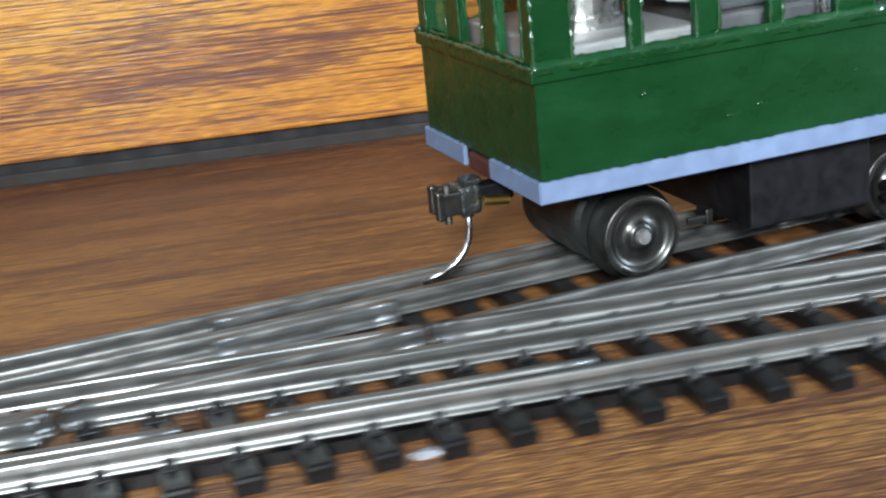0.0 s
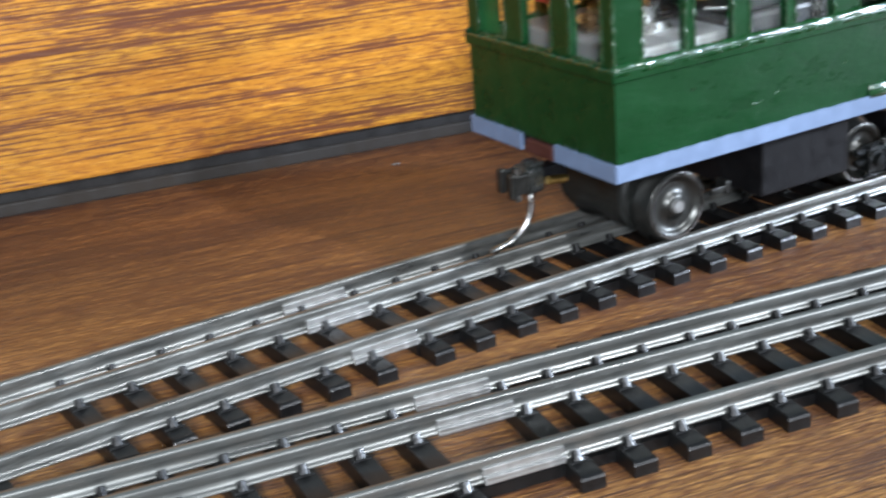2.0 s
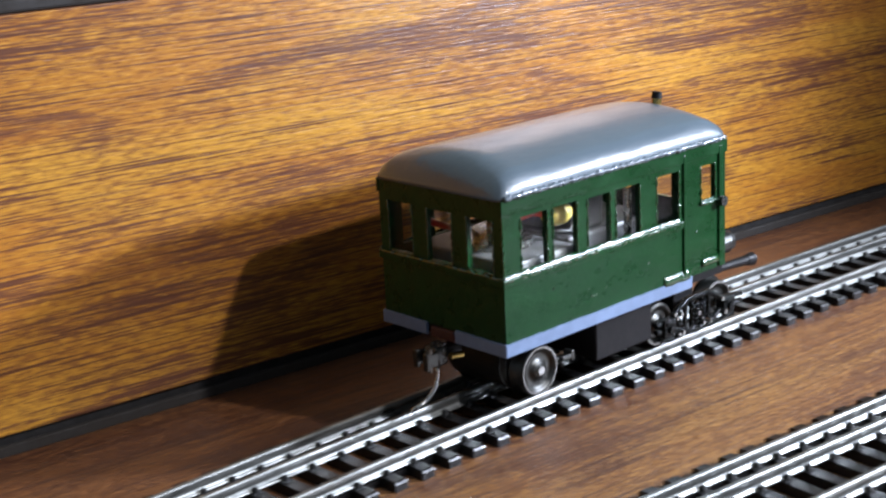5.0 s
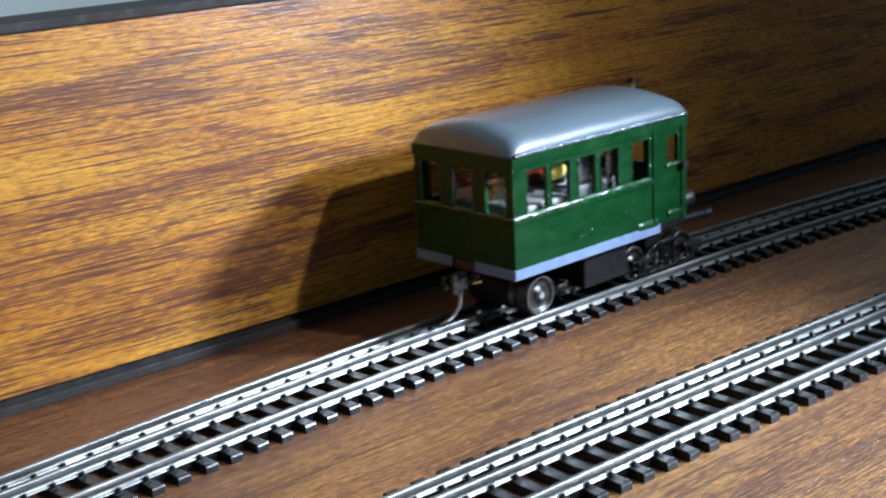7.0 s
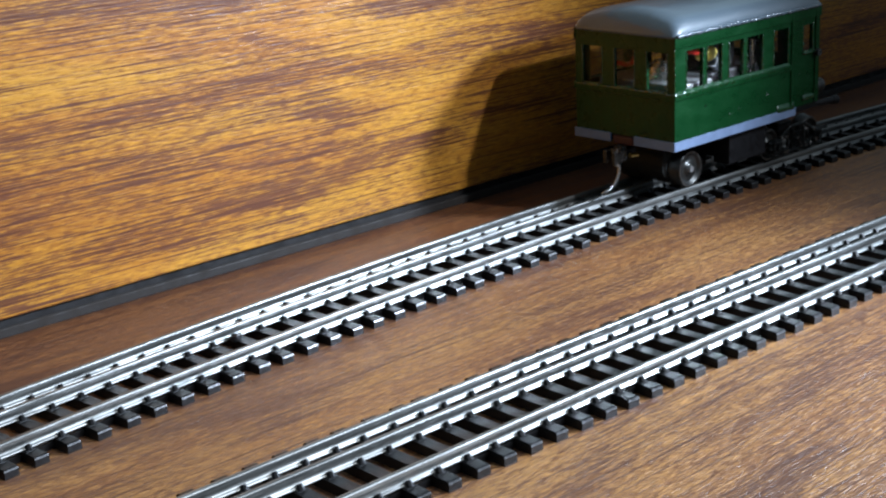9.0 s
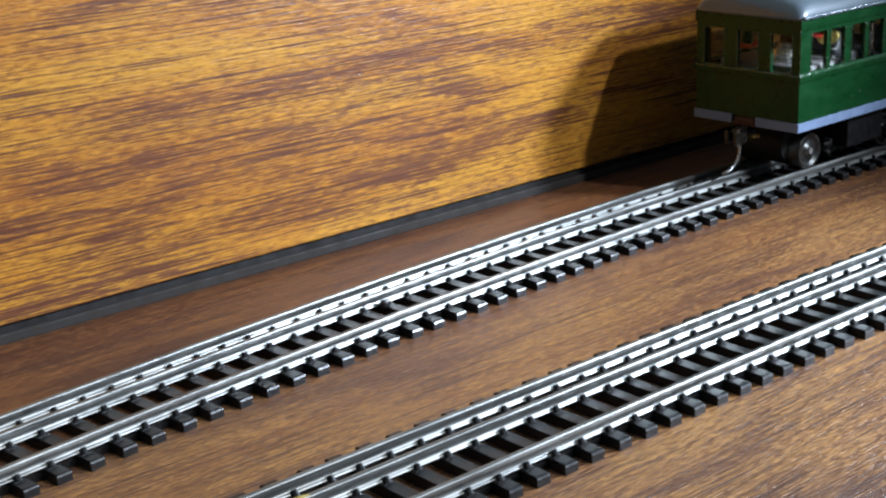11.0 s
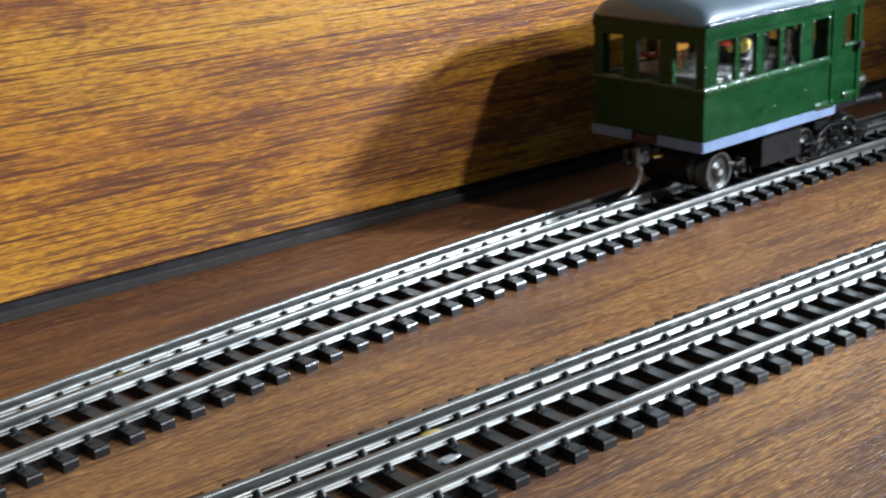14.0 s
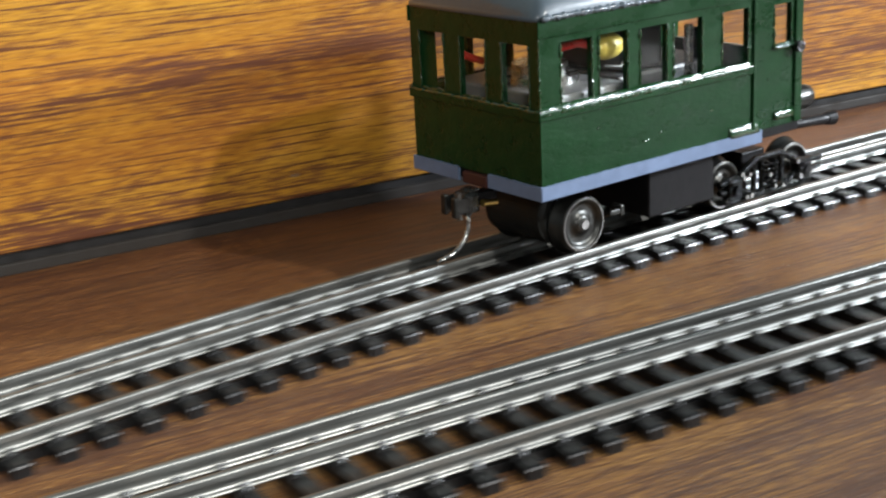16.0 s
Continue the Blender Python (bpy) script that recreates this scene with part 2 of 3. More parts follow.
# the wall track leaves the front track on a parabola, and runs on from there
LEAVE = -30.0
LEAVE_OFF = plain_a(LEAVE) - near_b(LEAVE)
LEAVE_TURN = (plain_a(LEAVE + 1) - near_b(LEAVE + 1) - plain_a(LEAVE - 1) + near_b(LEAVE - 1)) / 2
TOE = LEAVE - 2 * LEAVE_OFF / LEAVE_TURN


def near_a(x):
    """The near rail of the track along the wall."""
    if x >= LEAVE:
        return plain_a(x)
    return near_b(x) + LEAVE_OFF * (max(x - TOE, 0) / (LEAVE - TOE)) ** 2


def crossing(apart):
    """Where the wall track's near rail lies so far from the front track's."""
    return min(range(-300, 60), key=lambda x: abs(near_a(x) - near_b(x) - apart))


def slope(line, x):
    return (line(x + 1) - line(x - 1)) / 2


def wall_at(x):
    return WALL_Y + WALL_SLOPE * x


# ---- setting ----
WALL_TURN = math.degrees(math.atan(WALL_SLOPE))
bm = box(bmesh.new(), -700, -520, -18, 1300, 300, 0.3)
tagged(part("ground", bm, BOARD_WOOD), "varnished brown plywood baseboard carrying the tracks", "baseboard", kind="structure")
bm = box(bmesh.new(), -700, 0, 4.2, 1300, 12, WALL_TOP, 0.5)
tagged(part("wall_back", bm, WALL_WOOD, at=pose(0, WALL_Y * U, 0, 0, 0, WALL_TURN)), "glossy orange-brown wood-grain panel along the board", "wall", kind="structure")
# solid black strip fills the gap, its colour standing in for the shade
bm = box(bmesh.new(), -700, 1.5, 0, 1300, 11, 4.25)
tagged(part("gap_strip", bm, GAP, at=pose(0, WALL_Y * U, 0, 0, 0, WALL_TURN)), "black strip painted as the shade in the gap under the wooden panel", "trim", kind="structure")
bm = box(bmesh.new(), -700, 0.3, 0.2, 1300, 1.4, 2.4, 0.4)
tagged(part("baseboard", bm, TRIM, at=pose(0, WALL_Y * U, 0, 0, 0, WALL_TURN)), "dark grey strip along the foot of the panel", "trim", kind="structure")
bm = box(bmesh.new(), -700, -1, WALL_TOP, 1300, 13, WALL_TOP + 2.2, 0.5)
tagged(part("trim", bm, TRIM, at=pose(0, WALL_Y * U, 0, 0, 0, WALL_TURN)), "dark capping along the panel's top edge", "trim", kind="structure")
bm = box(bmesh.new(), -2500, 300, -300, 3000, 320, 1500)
tagged(part("backdrop", bm, GLOW_WALL), "self-lit pale blue-grey painted room wall behind the layout", "wall", kind="structure")


# ---- tracks ----
def rail_mesh(line, offset, x0, x1, step=4.0):
    """A flat-bottomed rail swept along the line."""
    half = [(0.9, 2.1), (0.9, 2.26), (0.62, 2.45), (0.36, 2.7), (0.34, 3.25), (0.5, 3.42), (0.54, 3.6), (0.54, 4.15), (0.48, 4.32), (0.35, 4.43), (0.18, 4.48)]
    shape = half + [(-y, z) for y, z in reversed(half)]
    n = max(1, round((x1 - x0) / step))
    verts, faces = [], []
    for i in range(n + 1):
        x = x0 + (x1 - x0) * i / n
        s = slope(line, x)
        k = 1 / math.hypot(1, s)
        for y, z in shape:
            verts.append(((x - s * k * (y + offset)) * U, (line(x) + k * (y + offset)) * U, z * U))
    m = len(shape)
    for i in range(n):
        for j in range(m):
            faces.append((i * m + j, i * m + (j + 1) % m, (i + 1) * m + (j + 1) % m, (i + 1) * m + j))
    faces += [tuple(range(m)), tuple(range(n * m, n * m + m))]
    mesh = bpy.data.meshes.new("rail")
    mesh.from_pydata(verts, [], faces)
    for f in mesh.polygons:
        f.use_smooth = len(f.vertices) == 4
    mesh.update()
    return mesh


def sleeper_mesh(y0, y1, rails, wide=2.7):
    """One sleeper with sloping ends, and under each rail a raised plate with a spike head on either side."""
    bm = bmesh.new()
    h = wide / 2
    rows = [(y0, 0.25, h), (y0, 1.55, h * 0.97), (y0 + 0.15, 1.8, h * 0.94), (y0 + 0.45, 1.95, h * 0.9), (y0 + 2.2, 2.0, h * 0.88)]
    rows += [(y0 + y1 - y, z, w) for y, z, w in reversed(rows)]
    sides = [[bm.verts.new((k * w, y, z)) for y, z, w in rows] for k in (-1, 1)]
    low = [[bm.verts.new((k * h, y, 0.25)) for y in (y0 + 2.2, y1 - 2.2)] for k in (-1, 1)]
    for i in range(len(rows) - 1):
        bm.faces.new((sides[0][i], sides[0][i + 1], sides[1][i + 1], sides[1][i]))
    for a, b in zip(sides, low):
        bm.faces.new((*a[:5], b[0]))
        bm.faces.new((a[4], a[5], b[1], b[0]))
        bm.faces.new((*a[5:], b[1]))
    for y in rails:
        box(bm, -1.0, y - 1.9, 1.9, 1.0, y + 1.9, 2.15, 0.1)
        for side in (-1, 1):
            rod(bm, (0, y + side * 1.4, 2.0), (0, y + side * 0.95, 2.95), 0.62, 0.42, 8)
    return finish(bm)


def web_mesh(line, offset, x0, x1):
    """The plastic strip that ties the sleepers together below a rail."""
    n = max(1, round((x1 - x0) / 8))
    verts, faces = [], []
    for i in range(n + 1):
        x = x0 + (x1 - x0) * i / n
        s = slope(line, x)
        k = 1 / math.hypot(1, s)
        for y, z in ((-0.9, 0.35), (0.9, 0.35), (0.9, 1.6), (-0.9, 1.6)):
            verts.append(((x - s * k * (y + offset)) * U, (line(x) + k * (y + offset)) * U, z * U))
    for i in range(n):
        for j in range(4):
            faces.append((i * 4 + j, i * 4 + (j + 1) % 4, (i + 1) * 4 + (j + 1) % 4, (i + 1) * 4 + j))
    faces += [(0, 1, 2, 3), (n * 4, n * 4 + 1, n * 4 + 2, n * 4 + 3)]
    mesh = bpy.data.meshes.new("web")
    mesh.from_pydata(verts, [], faces)
    mesh.update()
    return mesh


def joiner_mesh():
    bm = bmesh.new()
    box(bm, -4.3, -1.25, 1.95, 4.3, 1.25, 2.3, 0.08)
    for side in (-1, 1):
        box(bm, -4.3, side * 0.95 - 0.3, 2.2, 4.3, side * 0.95 + 0.3, 2.8, 0.14)
        box(bm, -4.3, side * 0.62 - 0.2, 2.7, 4.3, side * 0.62 + 0.2, 3.6, 0.12)
    return finish(bm)


JOINER_MESH = joiner_mesh()
PITCH = 5.84
PLAIN = sleeper_mesh(-4.6, 23.2, (0, GAUGE_NARROW, GAUGE_WIDE))
JOIN_A, JOIN_B = 52.3, 54.9


def track(name, line, first, last, label, join, gaps):
    t = thing(name, label, "railway track", "dual gauge tracks")
    for offset in (0, GAUGE_NARROW, GAUGE_WIDE):
        start = first
        for a, b in [(g + 0.8, g + 2.2) for g in gaps.get(offset, ())] + [(last, last)]:
            if a > start:
                part("rail", rail_mesh(line, offset, start, a), RAIL, t, "nickel silver rail")
            start = b
        s = slope(line, join)
        k = 1 / math.hypot(1, s)
        part("rail_joiner", JOINER_MESH, JOINER, t, "bright metal rail joiner", at=pose((join - s * k * offset) * U, (line(join) + k * offset) * U, 0, 0, 0, math.degrees(math.atan(s))))
    return t


def sleepers(t, line, x0, x1, phase):
    x = phase - PITCH * math.floor((phase - x0) / PITCH)
    while x < x1:
        s = slope(line, x)
        part("sleeper", PLAIN, SLEEPER, t, at=pose((x + random.uniform(-0.25, 0.25)) * U, line(x) * U, 0, 0, 0, math.degrees(math.atan(s)) + random.uniform(-1.2, 1.2)))
        x += PITCH


X_MID, X_FAR, X_FROG = crossing(GAUGE_NARROW), crossing(GAUGE_WIDE), crossing(GAUGE_WIDE - GAUGE_NARROW)
TRACK_A = track("wall_track", near_a, -150, 640, "three-rail dual gauge track on black sleepers beside the wall", JOIN_A, {0: (X_MID - 3, X_FAR - 3), GAUGE_NARROW: (X_FROG - 3,)})
TRACK_B = track("front_track", near_b, -300, 640, "three-rail dual gauge track on black sleepers in front", JOIN_B, {GAUGE_NARROW: (X_MID - 3,), GAUGE_WIDE: (X_FROG - 3, X_FAR - 3)})
for offset in (0, GAUGE_WIDE):
    part("sleeper_web", web_mesh(near_a, offset, JOIN_A + 4, 640), SLEEPER, TRACK_A)
    part("sleeper_web", web_mesh(near_b, offset, -300 if offset == 0 else JOIN_B + 4, 640), SLEEPER, TRACK_B)
sleepers(TRACK_A, near_a, JOIN_A + 1.5, 640, 221.12)
sleepers(TRACK_B, near_b, JOIN_B + 1.5, 640, 270.57)
# the turnout's long sleepers, under both routes
TIE_TURN = 9.5
TURNOUT_PLAIN = sleeper_mesh(-5.8, 23.2, (0, GAUGE_NARROW, GAUGE_WIDE))
x = 48.5
while x > -300:
    apart = near_a(x) - near_b(x)
    long = 23.2 + (apart if apart < 26 else 0)
    turn = TIE_TURN if apart < 26 else 3.0
    part("sleeper", TURNOUT_PLAIN if long == 23.2 else sleeper_mesh(-5.8, long, (0, GAUGE_NARROW, GAUGE_WIDE)), SLEEPER, TRACK_B, at=pose(x * U, near_b(x) * U, 0, 0, 0, turn + random.uniform(-0.8, 0.8)))
    x -= 6.1
x = JOIN_A - 2.0
while near_a(x) - near_b(x) >= 26:
    part("sleeper", PLAIN, SLEEPER, TRACK_A, at=pose(x * U, near_a(x) * U, 0, 0, 0, math.degrees(math.atan(slope(near_a, x)))))
    x -= 6.0
# guard rails of the turnout
for line, offset, x0, x1, t in ((near_b, 1.9, -52, -21, TRACK_B), (near_b, 1.9, -110, -60, TRACK_B), (near_a, 15.4, -54, -12, TRACK_A), (near_a, 9.3, X_FAR - 22, X_FAR - 2, TRACK_A), (near_b, 9.3, X_MID - 26, X_MID - 3, TRACK_B)):
    part("guard_rail", rail_mesh(line, offset, x0, x1), RAIL, t, "short check rail inside the running rail")


# ---- railcar ----
CAR_LONG, CAR_Y0, CAR_Y1 = 59.5, -7.0, 23.4
CAR_MID = (CAR_Y0 + CAR_Y1) / 2
FLOOR_Z, EAVE = 16.9, 43.4
railcar = thing("railcar", "small dark green model railcar with grey roof on the wall track", "model railcar")


def wall_panel(bm, length, z0, z1, openings, thick, place):
    """A wall with true openings: rows (a0, a1, z0, z1) along the wall; place maps (along, depth, z) to the car."""
    cuts_a = sorted({0.0, length, *[v for o in openings for v in o[:2]]})
    cuts_z = sorted({z0, z1, *[v for o in openings for v in o[2:]]})
    for a0, a1 in zip(cuts_a, cuts_a[1:]):
        for b0, b1 in zip(cuts_z, cuts_z[1:]):
            ma, mz = (a0 + a1) / 2, (b0 + b1) / 2
            if any(o[0] < ma < o[1] and o[2] < mz < o[3] for o in openings):
                continue
            corners = [place(a, d, z) for a in (a0, a1) for d in (0, thick) for z in (b0, b1)]
            xs, ys, zs = zip(*corners)
            box(bm, min(xs), min(ys), min(zs), max(xs), max(ys), max(zs))
    bmesh.ops.remove_doubles(bm, verts=bm.verts, dist=0.001)
    return bm


SIDE = [(4.2, 10.6, 30.6, 40.0), (11.9, 18.0, 30.6, 40.0), (20.6, 26.6, 30.4, 39.8), (28.0, 34.6, 30.4, 39.8), (39.2, 45.6, 30.2, 39.8), (52.0, 56.4, 32.6, 39.4)]
END = [(2.2, 8.4, 30.6, 39.8), (12.0, 18.2, 30.6, 39.8), (22.0, 28.2, 30.6, 39.8)]
WIDE = CAR_Y1 - CAR_Y0
THICK = 1.1
body = bmesh.new()
wall_panel(body, CAR_LONG, FLOOR_Z + 2.1, EAVE, SIDE, THICK, lambda a, d, z: (a, CAR_Y0 + d, z))
wall_panel(body, CAR_LONG, FLOOR_Z + 2.1, EAVE, SIDE, THICK, lambda a, d, z: (a, CAR_Y1 - d, z))
wall_panel(body, WIDE - 2 * THICK, FLOOR_Z + 2.1, EAVE, [(a - THICK, b - THICK, c, d) for a, b, c, d in END], THICK, lambda a, d, z: (d, CAR_Y0 + THICK + a, z))
wall_panel(body, WIDE - 2 * THICK, FLOOR_Z + 2.1, EAVE, [(a - THICK, b - THICK, c, d) for a, b, c, d in END], THICK, lambda a, d, z: (CAR_LONG - d, CAR_Y0 + THICK + a, z))
body_ob = part("body", body, GREEN, railcar, "dark green hand-painted body with open window bays")

for y0, y1 in ((CAR_Y0 - 0.45, CAR_Y0 + 0.02), (CAR_Y1 - 0.02, CAR_Y1 + 0.45)):
    part("belt_rail", box(bmesh.new(), -0.45, y0, 28.9, 46.6, y1, 30.3, 0.18), GREEN, body_ob)
    part("letter_board", box(bmesh.new(), -0.3, y0 + 0.15, 41.0, CAR_LONG + 0.3, y1 - 0.15, 43.5, 0.1), GREEN, body_ob)
    for x0, x1 in ((46.6, 47.3), (57.2, 58.2)):
        part("door_post", box(bmesh.new(), x0, y0 + 0.05, 19.2, x1, y1 - 0.05, 42.5, 0.12), GREEN, body_ob)
for y, out, seed in ((CAR_Y0, -1, 81), (CAR_Y1, 1, 82)):
    rng = random.Random(seed)
    for x0, x1, z0, z1, deep in ((-0.3, 46.4, 29.7, 31.0, 0.62), (41.0, 48.4, 18.9, 20.7, 0.6), (52.2, 57.0, 20.2, 21.6, 0.6)):
        bm = bmesh.new()
        n = int((x1 - x0) / 0.75)
        rows = []
        for k in range(n + 1):
            x = x0 + (x1 - x0) * k / n
            wob = rng.uniform(-0.24, 0.24)
            rows.append([bm.verts.new((x, y + out * deep * (0.80 + rng.uniform(-0.2, 0.2)), z0)), bm.verts.new((x, y + out * deep * (0.52 + rng.uniform(-0.25, 0.25)), (z0 + z1) / 2 + wob)), bm.verts.new((x, y + out * 0.1, z1 + wob)), bm.verts.new((x, y, z1)), bm.verts.new((x, y, z0))])
        for a, b in zip(rows, rows[1:]):
            for k in range(5):
                bm.faces.new((a[k], a[(k + 1) % 5], b[(k + 1) % 5], b[k]))
        bm.faces.new(rows[0])
        bm.faces.new(rows[-1])
        part("sill", bm, GLOSS_GREEN, body_ob, "thick glossy lumpy green paint on the sill", smooth=True)
part("belt_rail", box(bmesh.new(), -0.5, CAR_Y0 - 0.45, 28.9, 0.02, CAR_Y1 + 0.45, 30.3, 0.18), GREEN, body_ob)
part("underframe", box(bmesh.new(), 0.3, CAR_Y0 + 0.4, FLOOR_Z + 0.4, CAR_LONG - 0.3, CAR_Y1 - 0.4, FLOOR_Z + 2.4, 0.1), BLACK, railcar, "black floor plate")

def stripe_mesh(length, y0, y1, seed):
    """The sole bar stripe: its upper paint edge wavers."""
    rng = random.Random(seed)
    bm = bmesh.new()
    n = max(4, int(length / 0.5))
    rows = []
    for k in range(n + 1):
        x, top = length * k / n, 2.15 + rng.uniform(-0.08, 0.08)
        rows.append([bm.verts.new((x, y, z)) for y, z in ((y0 + 0.1, 0), (y0, 0.12), (y0, top), (y0 + 0.15, top + 0.08), (y1, top + 0.08), (y1, 0))])
    for a, b in zip(rows, rows[1:]):
        for k in range(6):
            bm.faces.new((a[k], a[(k + 1) % 6], b[(k + 1) % 6], b[k]))
    bm.faces.new(rows[0])
    bm.faces.new(rows[-1])
    return bm


def bead(bm, a, b, r, seed):
    """A lumpy run of thick paint."""
    rng = random.Random(seed)
    a, b = Vector(a), Vector(b)
    n = max(4, int((b - a).length / 0.38))
    pts = [a.lerp(b, k / n) + Vector((0, rng.uniform(-0.10, 0.10), rng.uniform(-0.12, 0.12))) for k in range(n + 1)]
    rings = []
    way = (b - a).normalized()
    side = way.orthogonal().normalized()
    up = way.cross(side)
    for p in pts:
        q = r * rng.uniform(0.45, 1.45)
        rings.append([bm.verts.new(p + q * (math.cos(2 * math.pi * k / 8) * side + math.sin(2 * math.pi * k / 8) * up)) for k in range(8)])
    for p, q in zip(rings, rings[1:]):
        for k in range(8):
            bm.faces.new((p[k], p[(k + 1) % 8], q[(k + 1) % 8], q[k]))
    bm.faces.new(rings[0])
    bm.faces.new(rings[-1])
    return bm


for y, turn, x, seed in ((CAR_Y0 - 0.35, 0, -0.3, 51), (CAR_Y1 + 0.35, 180, 49.0, 52)):
    part("stripe", stripe_mesh(49.3, 0, 0.4, seed), BLUE_STRIPE, railcar, "blue-grey sole bar stripe", at=pose(x * U, y * U, FLOOR_Z * U, 0, 0, turn))
for y, long, seed in ((5.0, 12.25, 53), (CAR_Y1 + 0.3, 11.5, 54)):
    part("stripe", stripe_mesh(long, 0, 0.5, seed), BLUE_STRIPE, railcar, "blue-grey sole bar stripe", at=pose(-0.45 * U, y * U, FLOOR_Z * U, 0, 0, -90))
for y, seed in ((CAR_Y0 - 0.35, 11), (CAR_Y1 + 0.35, 12)):
    part("paint_bead", bead(bmesh.new(), (51.6, y + 0.1, 32.4), (56.8, y + 0.1, 32.4), 0.32, seed + 8), GLOSS_GREEN, body_ob, smooth=True)
part("paint_bead", bead(bmesh.new(), (0.05, CAR_Y0 + 0.05, 30.2), (0.05, CAR_Y0 + 0.05, 41.0), 0.22, 14), GLOSS_GREEN, body_ob, smooth=True)
for x0, x1, z in ((21.0, 22.6, 22.2), (24.6, 25.2, 22.8), (11.4, 11.8, 26.0), (36.5, 37.0, 24.4), (50.4, 50.8, 27.2)):
    part("paint_bead", bead(bmesh.new(), (x0, CAR_Y0 + 0.02, z), (x1, CAR_Y0 + 0.02, z + 0.15), 0.17, int(x0 * 10)), GLOSS_GREEN, body_ob, smooth=True)
part("paint_bead", bead(bmesh.new(), (-0.35, CAR_Y0, 30.35), (-0.35, CAR_Y1, 30.35), 0.3, 13), GLOSS_GREEN, body_ob, smooth=True)
for k, (a, b, z0, z1) in enumerate(SIDE):
    for x in (a, b):
        part("paint_bead", bead(bmesh.new(), (x, CAR_Y0 + 0.05, z0), (x, CAR_Y0 + 0.05, z1), 0.24, 40 + k), GLOSS_GREEN, body_ob, smooth=True)
    part("paint_bead", bead(bmesh.new(), (a, CAR_Y0 + 0.3, z0 + 0.05), (b, CAR_Y0 + 0.3, z0 + 0.05), 0.3, 90 + k), GLOSS_GREEN, body_ob, smooth=True)
for k, (a, b, z0, z1) in enumerate(END):
    for y in (a, b):
        part("paint_bead", bead(bmesh.new(), (0.05, CAR_Y0 + y, z0), (0.05, CAR_Y0 + y, z1), 0.2, 60 + k), GLOSS_GREEN, body_ob, smooth=True)
    part("paint_bead", bead(bmesh.new(), (0.3, CAR_Y0 + a, z0 + 0.05), (0.3, CAR_Y0 + b, z0 + 0.05), 0.25, 70 + k), GLOSS_GREEN, body_ob, smooth=True)

# bowed roof with rounded hips at both ends
bm = bmesh.new()
rings = []
half = WIDE / 2 + 0.35


def shoulder(u):
    over = abs(u) * half - (half - 3.0)
    return 3.0 if over <= 0 else math.sqrt(max(0.0, 9.0 - over * over))


for i in range(49):
    x = -0.5 + (CAR_LONG + 1.0) * i / 48
    end = min(x + 0.5, CAR_LONG + 0.5 - x)
    swell = math.sqrt(max(0.0, 1 - (1 - min(1, end / 6.5)) ** 2))
    pull = half - 1.0 * (1 - min(1, end / 1.6)) ** 2
    ring = []
    for k in range(33):
        u = math.sin(math.pi / 2 * (-1 + 2 * k / 32))
        ring.append(bm.verts.new((x, CAR_MID + u * pull, EAVE + 0.5 + (shoulder(u) + 2.7 * (1 - u * u)) * (0.10 + 0.90 * swell))))
    base = [bm.verts.new((x, CAR_MID + u * pull, EAVE)) for u in (1, -1)]
    rings.append(ring + base)
for a, b in zip(rings, rings[1:]):
    for k in range(len(a)):
        bm.faces.new((a[k], a[(k + 1) % len(a)], b[(k + 1) % len(a)], b[k]))
bm.faces.new(rings[0])
bm.faces.new(rings[-1])
roof = part("roof", bm, GREY_ROOF, railcar, "glossy blue-grey bowed roof", smooth=True)
for y, seed in ((CAR_MID - half, 31), (CAR_MID + half, 32)):
    part("eave_bead", bead(bmesh.new(), (0.4, y, EAVE + 0.45), (CAR_LONG - 0.4, y, EAVE + 0.45), 0.42, seed), GLOSS_GREY, roof, "lumpy painted eave edge", smooth=True)
part("exhaust_pipe", rod(bmesh.new(), (58.6, CAR_MID + 0.3, 45.2), (58.6, CAR_MID + 0.3, 49.9), 0.95), BRASS, roof, "short brass exhaust pipe")
part("pipe_cap", rod(bmesh.new(), (58.6, CAR_MID + 0.3, 49.7), (58.8, CAR_MID + 0.3, 51.0), 1.05, 0.95), BLACK, roof, "dark pipe mouth")

# glazing
for a, b, z0, z1 in SIDE:
    for y in (CAR_Y0 + 0.75, CAR_Y1 - 0.75):
        part("window_pane", box(bmesh.new(), a - 0.0, y - 0.06, z0, b, y + 0.06, z1), GLASS, body_ob).visible_shadow = False
for a, b, z0, z1 in END:
    for x in (0.7, CAR_LONG - 0.7):
        part("window_pane", box(bmesh.new(), x - 0.06, CAR_Y0 + a, z0, x + 0.06, CAR_Y0 + b, z1), GLASS, body_ob).visible_shadow = False

# interior
part("weight", box(bmesh.new(), 4, CAR_Y0 + 2, 27.5, 20, CAR_Y1 - 4, 31.6, 0.4), WHITE, railcar, "pale block on the floor")
frame_block = part("motor_frame", box(bmesh.new(), 22, CAR_Y0 + 6, 19.5, 46, CAR_Y1 - 6, 31.5, 0.6), DARK_GREY, railcar, "dark motor frame")
part("motor_cover", box(bmesh.new(), 24, CAR_Y0 + 7, 31.4, 33, CAR_Y1 - 7, 38.5, 0.8), DARK_GREY, frame_block, "dark grey cover")
part("control_stand", box(bmesh.new(), 41, CAR_Y0 + 4, 30.5, 44.5, CAR_Y0 + 9, 36.5, 0.6), DARK_GREY, railcar, "grey stand behind the door window")
bm = rod(bmesh.new(), (12, CAR_MID - 2, 31.5), (12, CAR_MID - 2, 32.8), 6.0, n=32)
rod(bm, (12, CAR_MID - 2, 32.8), (12, CAR_MID - 2, 34.6), 4.4, n=32)
